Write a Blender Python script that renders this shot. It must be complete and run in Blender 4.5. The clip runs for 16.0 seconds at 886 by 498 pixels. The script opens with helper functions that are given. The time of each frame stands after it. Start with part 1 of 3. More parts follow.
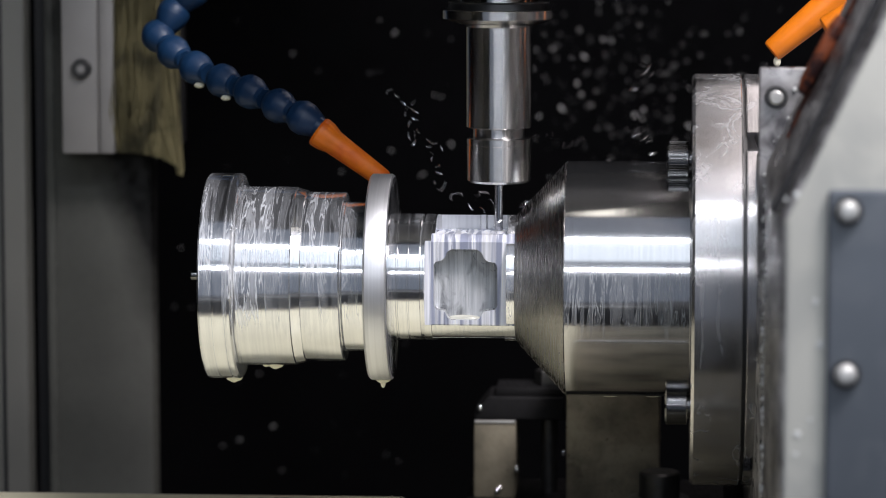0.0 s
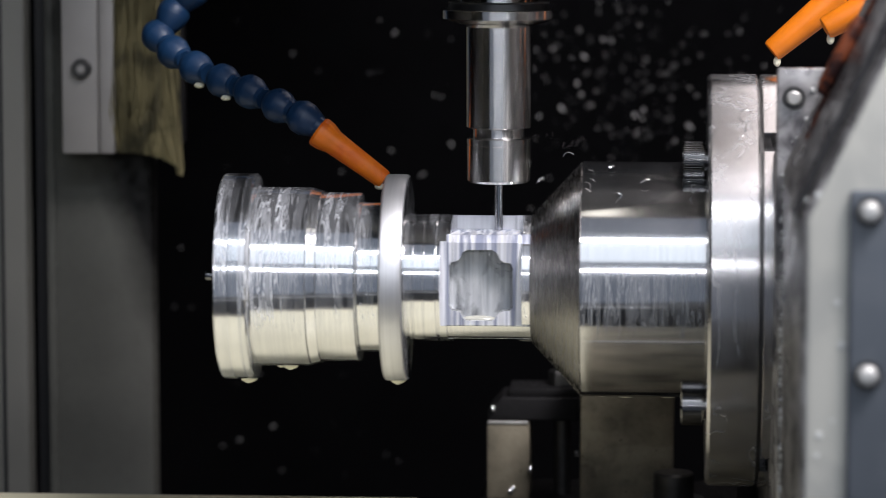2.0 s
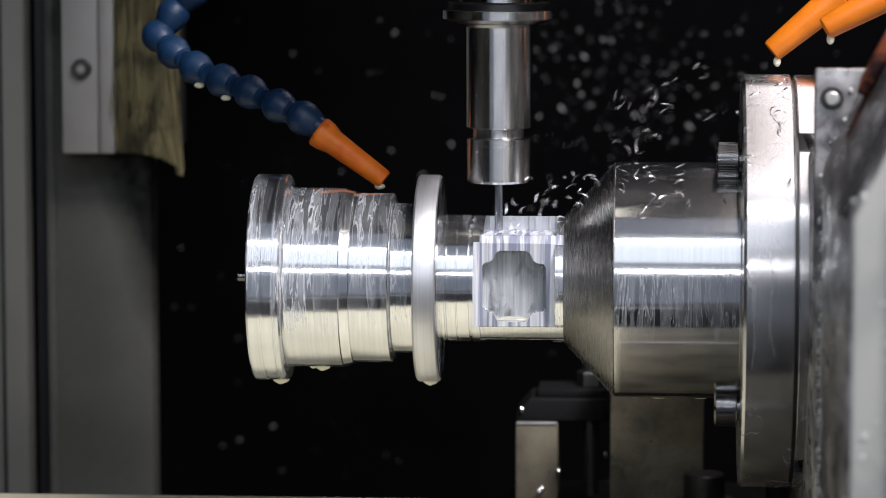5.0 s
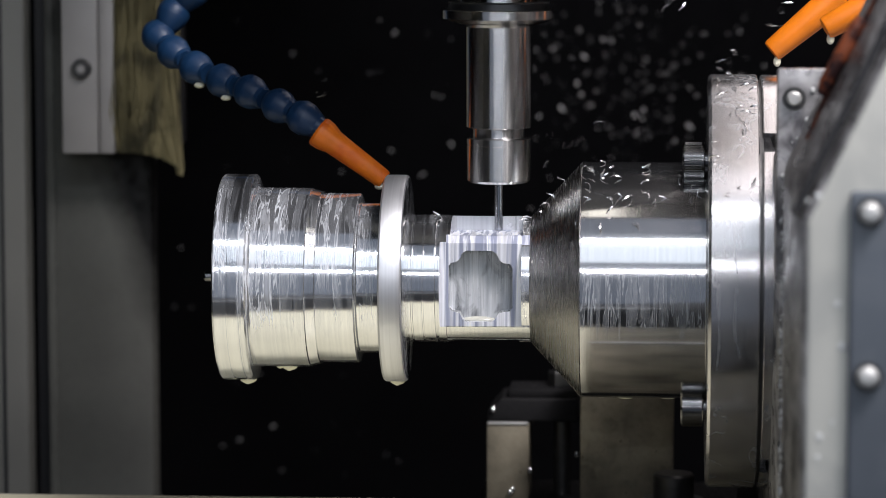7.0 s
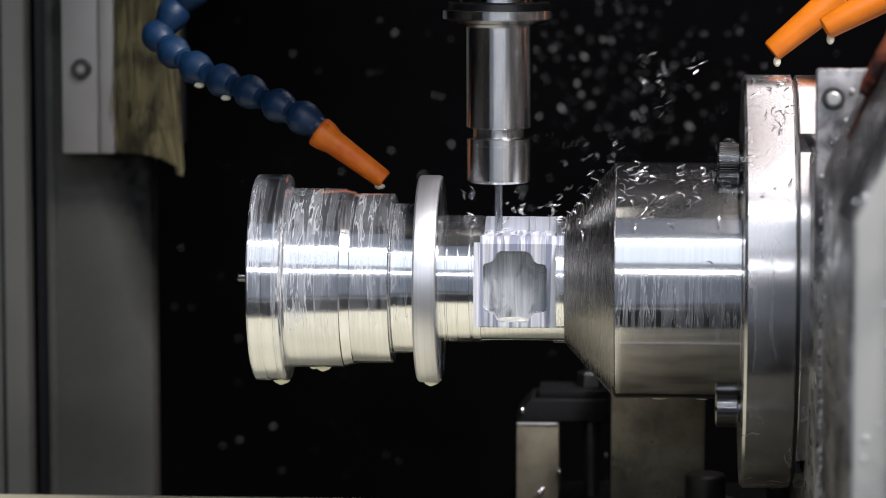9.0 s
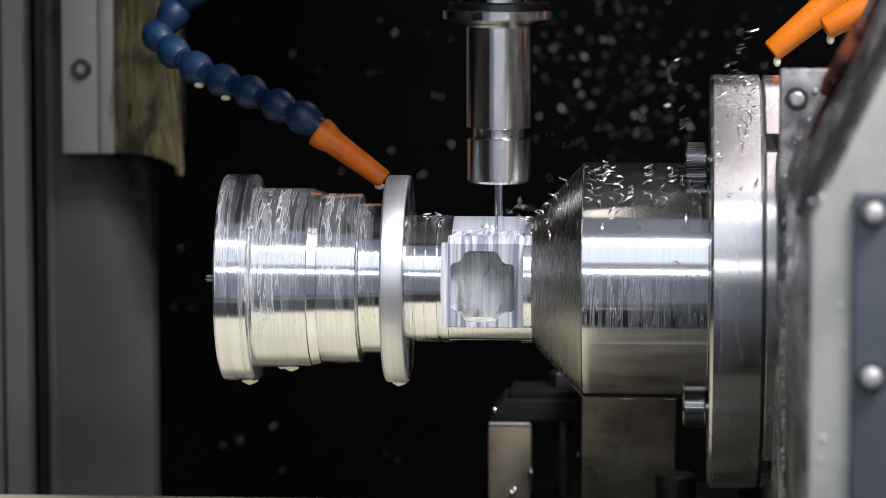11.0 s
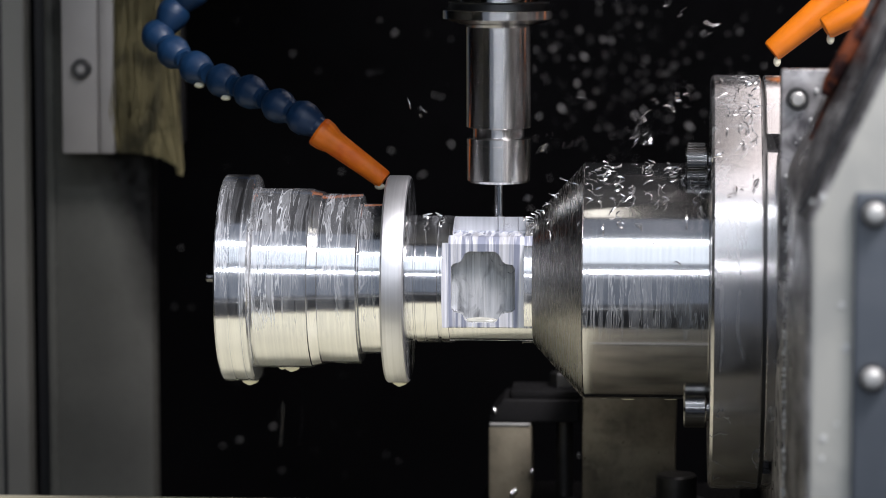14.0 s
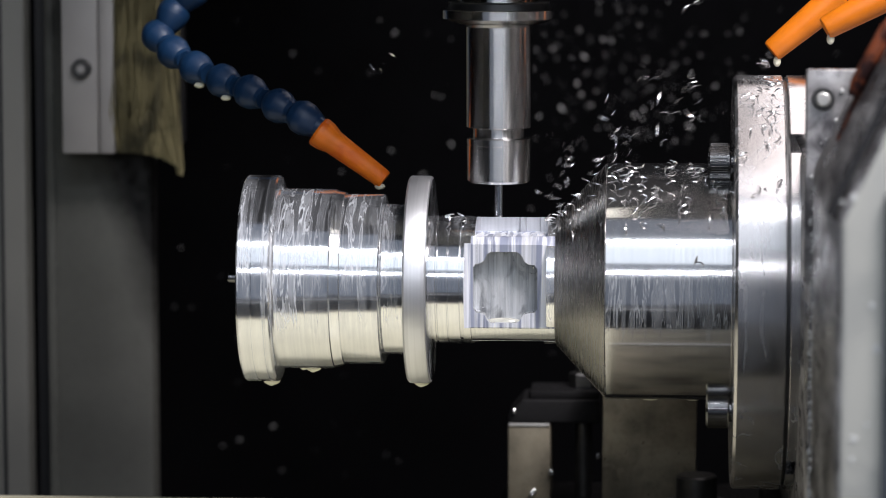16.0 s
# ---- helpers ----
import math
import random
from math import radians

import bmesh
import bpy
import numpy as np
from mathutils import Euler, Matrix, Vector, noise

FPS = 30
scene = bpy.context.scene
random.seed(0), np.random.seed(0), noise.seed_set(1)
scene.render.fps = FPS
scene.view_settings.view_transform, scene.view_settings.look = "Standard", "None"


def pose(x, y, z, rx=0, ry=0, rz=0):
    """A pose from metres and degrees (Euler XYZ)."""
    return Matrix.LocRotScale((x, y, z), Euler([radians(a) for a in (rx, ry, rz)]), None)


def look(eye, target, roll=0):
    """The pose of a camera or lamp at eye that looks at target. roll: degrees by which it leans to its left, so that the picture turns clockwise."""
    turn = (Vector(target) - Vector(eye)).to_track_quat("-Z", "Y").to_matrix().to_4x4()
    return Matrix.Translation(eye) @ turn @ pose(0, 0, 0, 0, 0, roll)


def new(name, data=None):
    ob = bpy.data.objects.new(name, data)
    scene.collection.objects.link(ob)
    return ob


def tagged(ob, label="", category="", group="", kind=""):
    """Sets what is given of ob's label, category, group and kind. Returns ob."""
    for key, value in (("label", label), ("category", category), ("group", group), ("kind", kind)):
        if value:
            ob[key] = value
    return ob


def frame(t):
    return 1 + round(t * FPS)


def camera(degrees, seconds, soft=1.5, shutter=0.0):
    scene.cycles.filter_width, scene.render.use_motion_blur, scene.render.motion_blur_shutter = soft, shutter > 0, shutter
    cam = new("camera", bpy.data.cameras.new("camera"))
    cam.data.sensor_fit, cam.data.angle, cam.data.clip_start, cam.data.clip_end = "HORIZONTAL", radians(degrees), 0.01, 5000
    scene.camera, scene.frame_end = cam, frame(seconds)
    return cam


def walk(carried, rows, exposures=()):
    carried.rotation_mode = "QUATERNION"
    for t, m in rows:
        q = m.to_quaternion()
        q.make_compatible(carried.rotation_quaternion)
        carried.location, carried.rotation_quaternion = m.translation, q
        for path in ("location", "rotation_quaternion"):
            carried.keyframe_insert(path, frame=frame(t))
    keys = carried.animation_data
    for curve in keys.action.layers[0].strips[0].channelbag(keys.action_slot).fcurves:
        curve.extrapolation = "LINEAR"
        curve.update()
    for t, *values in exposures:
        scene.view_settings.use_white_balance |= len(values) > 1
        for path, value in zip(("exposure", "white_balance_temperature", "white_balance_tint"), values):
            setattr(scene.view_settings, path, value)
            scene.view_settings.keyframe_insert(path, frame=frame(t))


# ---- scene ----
# ---- camera ----
cam = camera(14.889, 16.0, soft=0.75, shutter=0.2)
cam.data.dof.use_dof = True
cam.data.dof.focus_distance = 1.43
cam.data.dof.aperture_fstop = 13.0
EYE = (0.07345, -1.43909, 0.17904)
AIM = (-0.0239, 0.0, 0.01215)
walk(cam, [(0, look(EYE, AIM)), (16, look(EYE, AIM))], exposures=[(0, 0.35, 6460, 15.5), (16, 0.35, 6460, 15.5)])

# ---- light: workshop fluorescent tubes in front of the open machine door, dim hall round it, added unseen lamps ----
world = bpy.data.worlds.new("hall")
scene.world = world
world.use_nodes = True
world.node_tree.nodes["Background"].inputs[0].default_value = (0.72, 0.85, 1.05, 1)
world.node_tree.nodes["Background"].inputs[1].default_value = 0.15


def area(name, m, sx, sy, watts, color=(1, 1, 1)):
    data = bpy.data.lights.new(name, "AREA")
    data.shape, data.size, data.size_y, data.energy, data.color = "RECTANGLE", sx, sy, watts, color
    ob = new(name, data)
    ob.matrix_world = m
    return ob


area("tube_light_low", look((0.30, -1.12, 0.30), (0.30, 0, 0)), 1.24, 0.014, 1.5, (0.90, 0.96, 1.0))
area("tube_light_high", look((0.30, -0.80, 0.78), (0.30, 0, 0)), 1.24, 0.018, 1.9, (0.90, 0.96, 1.0))
area("panel_light", look((0.30, -1.15, 0.74), (0.30, 0, 0)), 1.20, 0.46, 1.6, (0.82, 0.92, 1.0))
# Unseen lamp, added to light the matt surfaces from the upper right.
area("key_light", look((0.55, -0.70, 1.10), (0, 0, -0.02)), 0.30, 0.30, 16.5, (1.0, 0.97, 0.96))
# No lamp of the machine: added for the tan patch on the barrel.
area("barrel_patch_fill", pose(0.036, -0.09, 0.405), 0.020, 0.17, 0.016, (1.0, 0.97, 0.85))
# Unseen overhead lamp, added to brighten the upper half of the face plate.
area("plate_fill", pose(0.195, 0.12, 0.56), 0.14, 1.1, 0.98, (1.0, 0.93, 0.90))


# ---- materials ----
def mat(name, color, rough=0.5, metal=0.0, spec=0.5, scale=60.0, vary=0.12, bump=0.1, grain=700.0, stretch=(1, 1, 1), coat=0.0, emit=0.0):
    """A surface with colour, gloss and relief varied at two scales."""
    m = bpy.data.materials.new(name)
    m.use_nodes = True
    n, l = m.node_tree.nodes, m.node_tree.links
    b = n["Principled BSDF"]
    tc = n.new("ShaderNodeTexCoord")
    mp = n.new("ShaderNodeMapping")
    mp.inputs["Scale"].default_value = stretch
    l.new(tc.outputs["Object"], mp.inputs[0])
    big, fine = n.new("ShaderNodeTexNoise"), n.new("ShaderNodeTexNoise")
    big.inputs["Scale"].default_value, fine.inputs["Scale"].default_value = scale, grain
    big.inputs["Detail"].default_value, fine.inputs["Detail"].default_value = 5, 3
    l.new(mp.outputs[0], big.inputs["Vector"])
    l.new(mp.outputs[0], fine.inputs["Vector"])
    cr = n.new("ShaderNodeMapRange")
    cr.inputs["From Min"].default_value, cr.inputs["From Max"].default_value = 0.25, 0.75
    cr.inputs["To Min"].default_value, cr.inputs["To Max"].default_value = 1 - vary, 1 + vary
    l.new(big.outputs[0], cr.inputs["Value"])
    mul = n.new("ShaderNodeVectorMath")
    mul.operation = "SCALE"
    mul.inputs[0].default_value = color
    l.new(cr.outputs[0], mul.inputs["Scale"])
    l.new(mul.outputs[0], b.inputs["Base Color"])
    rr = n.new("ShaderNodeMapRange")
    rr.inputs["From Min"].default_value, rr.inputs["From Max"].default_value = 0.2, 0.8
    rr.inputs["To Min"].default_value, rr.inputs["To Max"].default_value = max(0.02, rough * (1 - 1.5 * vary)), min(1, rough * (1 + 1.5 * vary))
    l.new(fine.outputs[0], rr.inputs["Value"])
    l.new(rr.outputs[0], b.inputs["Roughness"])
    b.inputs["Metallic"].default_value = metal
    b.inputs["Specular IOR Level"].default_value = spec
    b.inputs["Coat Weight"].default_value = coat
    b.inputs["Coat Roughness"].default_value = 0.08
    if bump:
        bp = n.new("ShaderNodeBump")
        bp.inputs["Strength"].default_value, bp.inputs["Distance"].default_value = bump, 0.0004
        l.new(fine.outputs[0], bp.inputs["Height"])
        l.new(bp.outputs[0], b.inputs["Normal"])
    if emit:
        b.inputs["Emission Color"].default_value = (*color, 1)
        b.inputs["Emission Strength"].default_value = emit
    return m


def wet_metal(name, color, rough, stretch, amount, low=0.0, film=(0.62, 0.63, 0.60), haze=0.05, lines=0.10, relief=0.06, bands=(55, 55, 55), reach=(-1.0, 1.0), along=()):
    """Turned metal with fine tool lines and dried milky runs of coolant, gathered in bands and drained to a ragged lower end."""
    m = mat(name, color, rough, 1.0, 0.5, 0.6, lines, relief, 2.2, (1500, 12, 12))
    n, l = m.node_tree.nodes, m.node_tree.links
    b = n["Principled BSDF"]
    tc = n.new("ShaderNodeTexCoord")
    mp = n.new("ShaderNodeMapping")
    mp.inputs["Scale"].default_value = stretch
    l.new(tc.outputs["Object"], mp.inputs[0])
    runs, patch = n.new("ShaderNodeTexNoise"), n.new("ShaderNodeTexNoise")
    runs.inputs["Scale"].default_value, runs.inputs["Detail"].default_value, runs.inputs["Distortion"].default_value = 1.0, 9, 0.6
    l.new(mp.outputs[0], runs.inputs["Vector"])
    patch.inputs["Scale"].default_value, patch.inputs["Detail"].default_value = 1.0, 3
    mb = n.new("ShaderNodeMapping")
    mb.inputs["Scale"].default_value = bands
    l.new(tc.outputs["Object"], mb.inputs[0])
    l.new(mb.outputs[0], patch.inputs["Vector"])
    tall = n.new("ShaderNodeSeparateXYZ")
    l.new(tc.outputs["Object"], tall.inputs[0])

    def ramp(src, lo, hi, top):
        r = n.new("ShaderNodeMapRange")
        r.inputs["From Min"].default_value, r.inputs["From Max"].default_value, r.inputs["To Max"].default_value = lo, hi, top
        l.new(src, r.inputs["Value"])
        return r.outputs[0]

    def calc(op, one, two):
        r = n.new("ShaderNodeMath")
        r.operation = op
        for k, v in enumerate((one, two)):
            if isinstance(v, (int, float)):
                r.inputs[k].default_value = v
            else:
                l.new(v, r.inputs[k])
        return r.outputs[0]

    rim = ramp(calc("ABSOLUTE", calc("SUBTRACT", runs.outputs[0], 0.5 + low), 0.0), 0.030, 0.005, amount * 0.72)
    fill = ramp(runs.outputs[0], 0.47 + low, 0.64 + low, amount * 0.36)
    ragged = calc("ADD", tall.outputs["Z"], calc("MULTIPLY", calc("SUBTRACT", runs.outputs[0], 0.5), 0.03))
    within = calc("MULTIPLY", ramp(ragged, reach[0] - 0.002, reach[0] + 0.002, 1.0), ramp(ragged, reach[1] + 0.004, reach[1] - 0.004, 1.0))
    wetted = calc("MULTIPLY", calc("MULTIPLY", calc("MAXIMUM", rim, fill), ramp(patch.outputs[0], 0.40, 0.50, 1.0)), within)
    film_mask = calc("ADD", wetted, ramp(patch.outputs[0], 0.3, 0.7, haze))
    if along:
        x0, x1 = along[0][0], along[1][0]
        thick = n.new("ShaderNodeValToRGB")
        stops = thick.color_ramp.elements
        for k, (x, v) in enumerate(along):
            at = (x - x0) / (x1 - x0)
            e = stops[k] if k < 2 else stops.new(at)
            e.position, e.color = at, (v, v, v, 1)
        l.new(ramp(tall.outputs["X"], x0 / 1000, x1 / 1000, 1.0), thick.inputs[0])
        film_mask = calc("MULTIPLY", film_mask, thick.outputs[0])
    edge = n.new("ShaderNodeClamp")
    l.new(film_mask, edge.inputs[0])
    milk = n.new("ShaderNodeBsdfPrincipled")
    milk.inputs["Base Color"].default_value = (*film, 1)
    milk.inputs["Roughness"].default_value = 0.35
    mix = n.new("ShaderNodeMixShader")
    l.new(edge.outputs[0], mix.inputs[0])
    l.new(b.outputs[0], mix.inputs[1])
    l.new(milk.outputs[0], mix.inputs[2])
    l.new(mix.outputs[0], n["Material Output"].inputs[0])
    return m


ALU = wet_metal("turned_aluminium", (0.86, 0.87, 0.88), 0.13, (380, 32, 32), 0.88, 0.0, (0.76, 0.79, 0.83), 0.26, bands=(40, 12, 12), reach=(-0.016, 0.06),
                along=((-125, 0.9), (-23, 0.4), (-118.6, 0.9), (-118.2, 0.3), (-113.8, 0.3), (-113.3, 0.95), (-108, 0.9), (-97, 1.0), (-93, 0.5), (-87, 0.25), (-82, 0.3), (-79, 0.85), (-73, 0.8), (-70, 0.25), (-64, 0.4), (-45, 0.35)))
ALU_DISC = mat("satin_aluminium", (0.66, 0.67, 0.69), 0.42, 0.85, 0.5, 0.6, 0.10, 0.10, 2.0, (1500, 14, 14))
FACE = wet_metal("faced_aluminium", (0.52, 0.53, 0.55), 0.08, (90, 90, 40), 0.5, 0.0, (0.50, 0.52, 0.55), 0.16, 0.05, 0.0)
MILLED = mat("milled_aluminium", (0.85, 0.87, 0.93), 0.42, 0.35, 0.5, 4, 0.42, 0.35, 5, (120, 14, 3))
# Pocket floor and walls: darker than the flats, with pale and dark streaks.
POCKET = mat("streaked_pocket_metal", (0.42, 0.44, 0.46), 0.35, 0.2, 0.5, 3, 0.6, 0.15, 9, (110, 30, 3))
CONE = mat("brushed_steel_cone", (0.44, 0.43, 0.42), 0.27, 1.0, 0.5, 0.7, 0.09, 0.03, 2.2, (900, 40, 40))
BARREL = wet_metal("turned_steel", (0.74, 0.735, 0.73), 0.12, (520, 30, 30), 0.75, 0.0, (0.5, 0.53, 0.56), 0.04, 0.05, 0.012, bands=(12, 7, 7), reach=(-0.014, 0.010))
PLATE = wet_metal("ground_steel_plate", (0.60, 0.585, 0.58), 0.20, (70, 70, 10), 0.3, 0.02, (0.55, 0.56, 0.57), 0.17, 0.03, 0.015)
PLATE_SIDE = mat("dark_steel_edge", (0.30, 0.30, 0.30), 0.3, 1.0)
HOLDER = mat("ground_tool_steel", (0.78, 0.77, 0.76), 0.22, 1.0, 0.5, 60, 0.04, 0.0, 300, (1, 1, 1))


def ground_round(m, axis, amount, turn):
    """Grinding lines round an axis, which draw the gloss out along it."""
    n, l = m.node_tree.nodes, m.node_tree.links
    t = n.new("ShaderNodeTangent")
    t.direction_type, t.axis = "RADIAL", axis
    b = n["Principled BSDF"]
    l.new(t.outputs[0], b.inputs["Tangent"])
    b.inputs["Anisotropic"].default_value, b.inputs["Anisotropic Rotation"].default_value = amount, turn


ground_round(HOLDER, "Z", 0.95, 0.25)
CARBIDE = mat("ground_carbide", (0.45, 0.46, 0.48), 0.22, 1.0)
SCREWHEAD = mat("zinc_screw_head", (0.62, 0.62, 0.60), 0.4, 0.5, 0.5, 200, 0.15, 0.1)
SCREW = mat("dark_bright_screw", (0.17, 0.17, 0.17), 0.2, 1.0, 0.5, 200, 0.15, 0.03, 400)
BLACK_STEEL = mat("black_oxide_steel", (0.10, 0.10, 0.10), 0.38, 0.8, 0.5, 200, 0.2)
DARK = mat("dark_cast_iron", (0.012, 0.012, 0.013), 0.6, 0.0, 0.2, 40, 0.3, 0.2)
STAND = mat("worn_brown_grey_steel", (0.235, 0.21, 0.155), 0.55, 0.3, 0.5, 45, 0.55, 0.15, 400)
PAINT = mat("grey_green_machine_paint", (0.52, 0.515, 0.465), 0.42, 0.0, 0.5, 12, 0.08, 0.06, 350)
PANEL = mat("blue_grey_cover_paint", (0.075, 0.088, 0.105), 0.5, 0.0, 0.5, 25, 0.12, 0.08, 400)
BODY = mat("smeared_dark_grey_iron", (0.46, 0.45, 0.45), 0.35, 0.4, 0.5, 60, 0.85, 0.3, 130, (1, 0.3, 1))
CREAM = mat("cream_tray_paint", (0.72, 0.695, 0.52), 0.5, 0.0, 0.5, 14, 0.1, 0.08, 300)
ORANGE = mat("orange_plastic", (0.93, 0.21, 0.010), 0.42, 0.0, 0.5, 90, 0.14, 0.12, 500)
ORANGE_LIGHT = mat("light_orange_plastic", (0.76, 0.195, 0.005), 0.42, 0.0, 0.5, 90, 0.14, 0.12, 500)
BLUE = mat("dark_blue_plastic", (0.005, 0.029, 0.08), 0.45, 0.0, 0.5, 90, 0.15, 0.08, 500)
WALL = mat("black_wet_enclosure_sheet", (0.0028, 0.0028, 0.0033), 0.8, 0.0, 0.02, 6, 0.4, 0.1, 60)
DROP = mat("coolant_drop", (0.16, 0.16, 0.16), 0.2, 0.0, 0.6, 60, 0.1, 0.0)


def mottled_drops(m, low, high):
    """Each drop with a paleness of its own, most of them faint."""
    n, l = m.node_tree.nodes, m.node_tree.links
    g, p, r = n.new("ShaderNodeNewGeometry"), n.new("ShaderNodeMath"), n.new("ShaderNodeMapRange")
    p.operation, p.inputs[1].default_value = "POWER", 3.0
    r.inputs["To Min"].default_value, r.inputs["To Max"].default_value = low, high
    l.new(g.outputs["Random Per Island"], p.inputs[0])
    l.new(p.outputs[0], r.inputs["Value"])
    l.new(r.outputs[0], n["Principled BSDF"].inputs["Base Color"])


mottled_drops(DROP, 0.03, 0.5)
MILK = mat("milky_coolant", (0.78, 0.76, 0.60), 0.15, 0.0, 0.5, 60, 0.08, 0.0)
SPLASH = mat("pale_coolant", (0.62, 0.63, 0.62), 0.3, 0.0, 0.5, 200, 0.2, 0.0)
FILM = mat("thin_coolant", (0.50, 0.50, 0.44), 0.2, 0.0, 0.5, 200, 0.3, 0.2, 500)
COLUMN = mat("grey_column_paint", (0.115, 0.117, 0.105), 0.6, 0.0, 0.3, 9, 0.4, 0.1, 200)


def painted_shade(m, height, spread, slant=0.0):
    """Shade from above, painted into the colour as black down to a slanted uneven edge."""
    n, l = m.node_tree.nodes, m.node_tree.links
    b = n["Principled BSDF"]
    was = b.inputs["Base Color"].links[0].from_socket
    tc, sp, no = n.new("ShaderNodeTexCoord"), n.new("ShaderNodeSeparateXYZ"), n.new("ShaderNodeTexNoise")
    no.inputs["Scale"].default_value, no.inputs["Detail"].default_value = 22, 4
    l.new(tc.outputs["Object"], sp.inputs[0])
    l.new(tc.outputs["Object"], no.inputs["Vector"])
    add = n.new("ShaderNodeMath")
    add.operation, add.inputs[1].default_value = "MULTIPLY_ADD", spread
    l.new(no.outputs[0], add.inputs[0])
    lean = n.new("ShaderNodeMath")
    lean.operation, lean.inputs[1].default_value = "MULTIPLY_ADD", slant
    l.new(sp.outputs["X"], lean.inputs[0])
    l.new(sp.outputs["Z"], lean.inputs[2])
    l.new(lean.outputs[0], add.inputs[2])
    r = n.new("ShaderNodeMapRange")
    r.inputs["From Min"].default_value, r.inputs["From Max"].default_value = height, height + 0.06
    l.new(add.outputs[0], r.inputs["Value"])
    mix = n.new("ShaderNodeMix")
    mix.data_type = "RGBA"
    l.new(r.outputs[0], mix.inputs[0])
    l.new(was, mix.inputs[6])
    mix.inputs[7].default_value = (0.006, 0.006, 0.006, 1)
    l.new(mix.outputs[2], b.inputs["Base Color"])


# The shade over the column's upper right is painted into its colour.
painted_shade(COLUMN, -0.675, 0.06, 3.0)
COLUMN_LIGHT = mat("light_grey_column_paint", (0.19, 0.19, 0.172), 0.5, 0.0, 0.5, 9, 0.12, 0.1, 200)
WHITE = mat("off_white_plastic", (0.35, 0.34, 0.33), 0.45, 0.0, 0.5, 40, 0.07, 0.05)
BRISTLE = mat("cream_bristles", (0.21, 0.185, 0.10), 0.85, 0.0, 0.2, 70, 0.45, 0.5, 900, (1, 1, 0.25))
SILL = mat("worn_bright_steel_sill", (0.72, 0.72, 0.70), 0.35, 0.8, 0.5, 30, 0.15, 0.08, 300)
HEAD = mat("dark_grey_head_paint", (0.06, 0.06, 0.058), 0.45, 0.0, 0.5, 10, 0.10, 0.06, 300)
RUBBER = mat("black_rubber_seal", (0.02, 0.02, 0.022), 0.55)
RUST = mat("orange_brown_rubber", (0.22, 0.06, 0.026), 0.5, 0.0, 0.4, 90, 0.8, 0.2, 300)
RED = mat("dirty_brown_hose", (0.016, 0.008, 0.009), 0.4, 0.0, 0.5, 40, 0.9, 0.1, 300)
CHIP = mat("bright_chip", (0.90, 0.90, 0.90), 0.24, 0.92)
FLOOR = mat("wet_grey_pan", (0.01, 0.01, 0.01), 0.6, 0.0, 0.5, 8, 0.3, 0.1)
CONCRETE = mat("worn_concrete", (0.20, 0.20, 0.19), 0.7, 0.0, 0.4, 2, 0.25, 0.3, 60)
DOOR = mat("blue_grey_door_paint", (0.10, 0.125, 0.165), 0.5, 0.0, 0.5, 8, 0.1, 0.05)


def blotched(m, color, scale, lo, hi, stretch=(1, 1, 1)):
    """A second colour in uneven smears."""
    n, l = m.node_tree.nodes, m.node_tree.links
    b = n["Principled BSDF"]
    was = b.inputs["Base Color"].links[0].from_socket
    tc, mp, no, r, mix = n.new("ShaderNodeTexCoord"), n.new("ShaderNodeMapping"), n.new("ShaderNodeTexNoise"), n.new("ShaderNodeMapRange"), n.new("ShaderNodeMix")
    mp.inputs["Scale"].default_value = stretch
    no.inputs["Scale"].default_value, no.inputs["Detail"].default_value, no.inputs["Distortion"].default_value = scale, 6, 0.7
    r.inputs["From Min"].default_value, r.inputs["From Max"].default_value = lo, hi
    mix.data_type = "RGBA"
    l.new(tc.outputs["Object"], mp.inputs[0])
    l.new(mp.outputs[0], no.inputs["Vector"])
    l.new(no.outputs[0], r.inputs["Value"])
    l.new(r.outputs[0], mix.inputs[0])
    l.new(was, mix.inputs[6])
    mix.inputs[7].default_value = (*color, 1)
    l.new(mix.outputs[2], b.inputs["Base Color"])


blotched(BODY, (0.07, 0.066, 0.072), 75, 0.34, 0.68, (1, 0.22, 0.75))
blotched(STAND, (0.30, 0.275, 0.205), 60, 0.56, 0.72)
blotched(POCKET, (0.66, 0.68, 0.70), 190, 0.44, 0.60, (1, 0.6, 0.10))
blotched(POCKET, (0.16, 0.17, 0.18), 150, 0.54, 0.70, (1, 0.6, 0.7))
blotched(MILLED, (0.33, 0.36, 0.47), 330, 0.47, 0.57, (1, 0.1, 0.02))
blotched(BRISTLE, (0.07, 0.065, 0.04), 60, 0.45, 0.6, (1, 1, 0.6))
blotched(PAINT, (0.43, 0.43, 0.395), 30, 0.5, 0.62)
blotched(PANEL, (0.095, 0.108, 0.125), 40, 0.5, 0.66)
blotched(RED, (0.10, 0.035, 0.02), 110, 0.48, 0.6)
blotched(RUST, (0.03, 0.012, 0.012), 150, 0.44, 0.56)
blotched(ORANGE, (0.76, 0.13, 0.006), 70, 0.5, 0.68)


# ---- mesh helpers ----
def finish(name, bm, material, parent=None, label="", angle=32):
    me = bpy.data.meshes.new(name)
    bmesh.ops.recalc_face_normals(bm, faces=bm.faces)
    bm.to_mesh(me)
    bm.free()
    for p in me.polygons:
        p.use_smooth = True
    me.set_sharp_from_angle(angle=radians(angle))
    for one in material if isinstance(material, (list, tuple)) else [material]:
        me.materials.append(one)
    ob = new(name, me)
    if parent:
        ob.parent = parent
    if label:
        ob["label"] = label
    return ob


def part(name, bm, material, parent, label="", angle=32):
    return finish(name, bm, material, parent, label, angle)


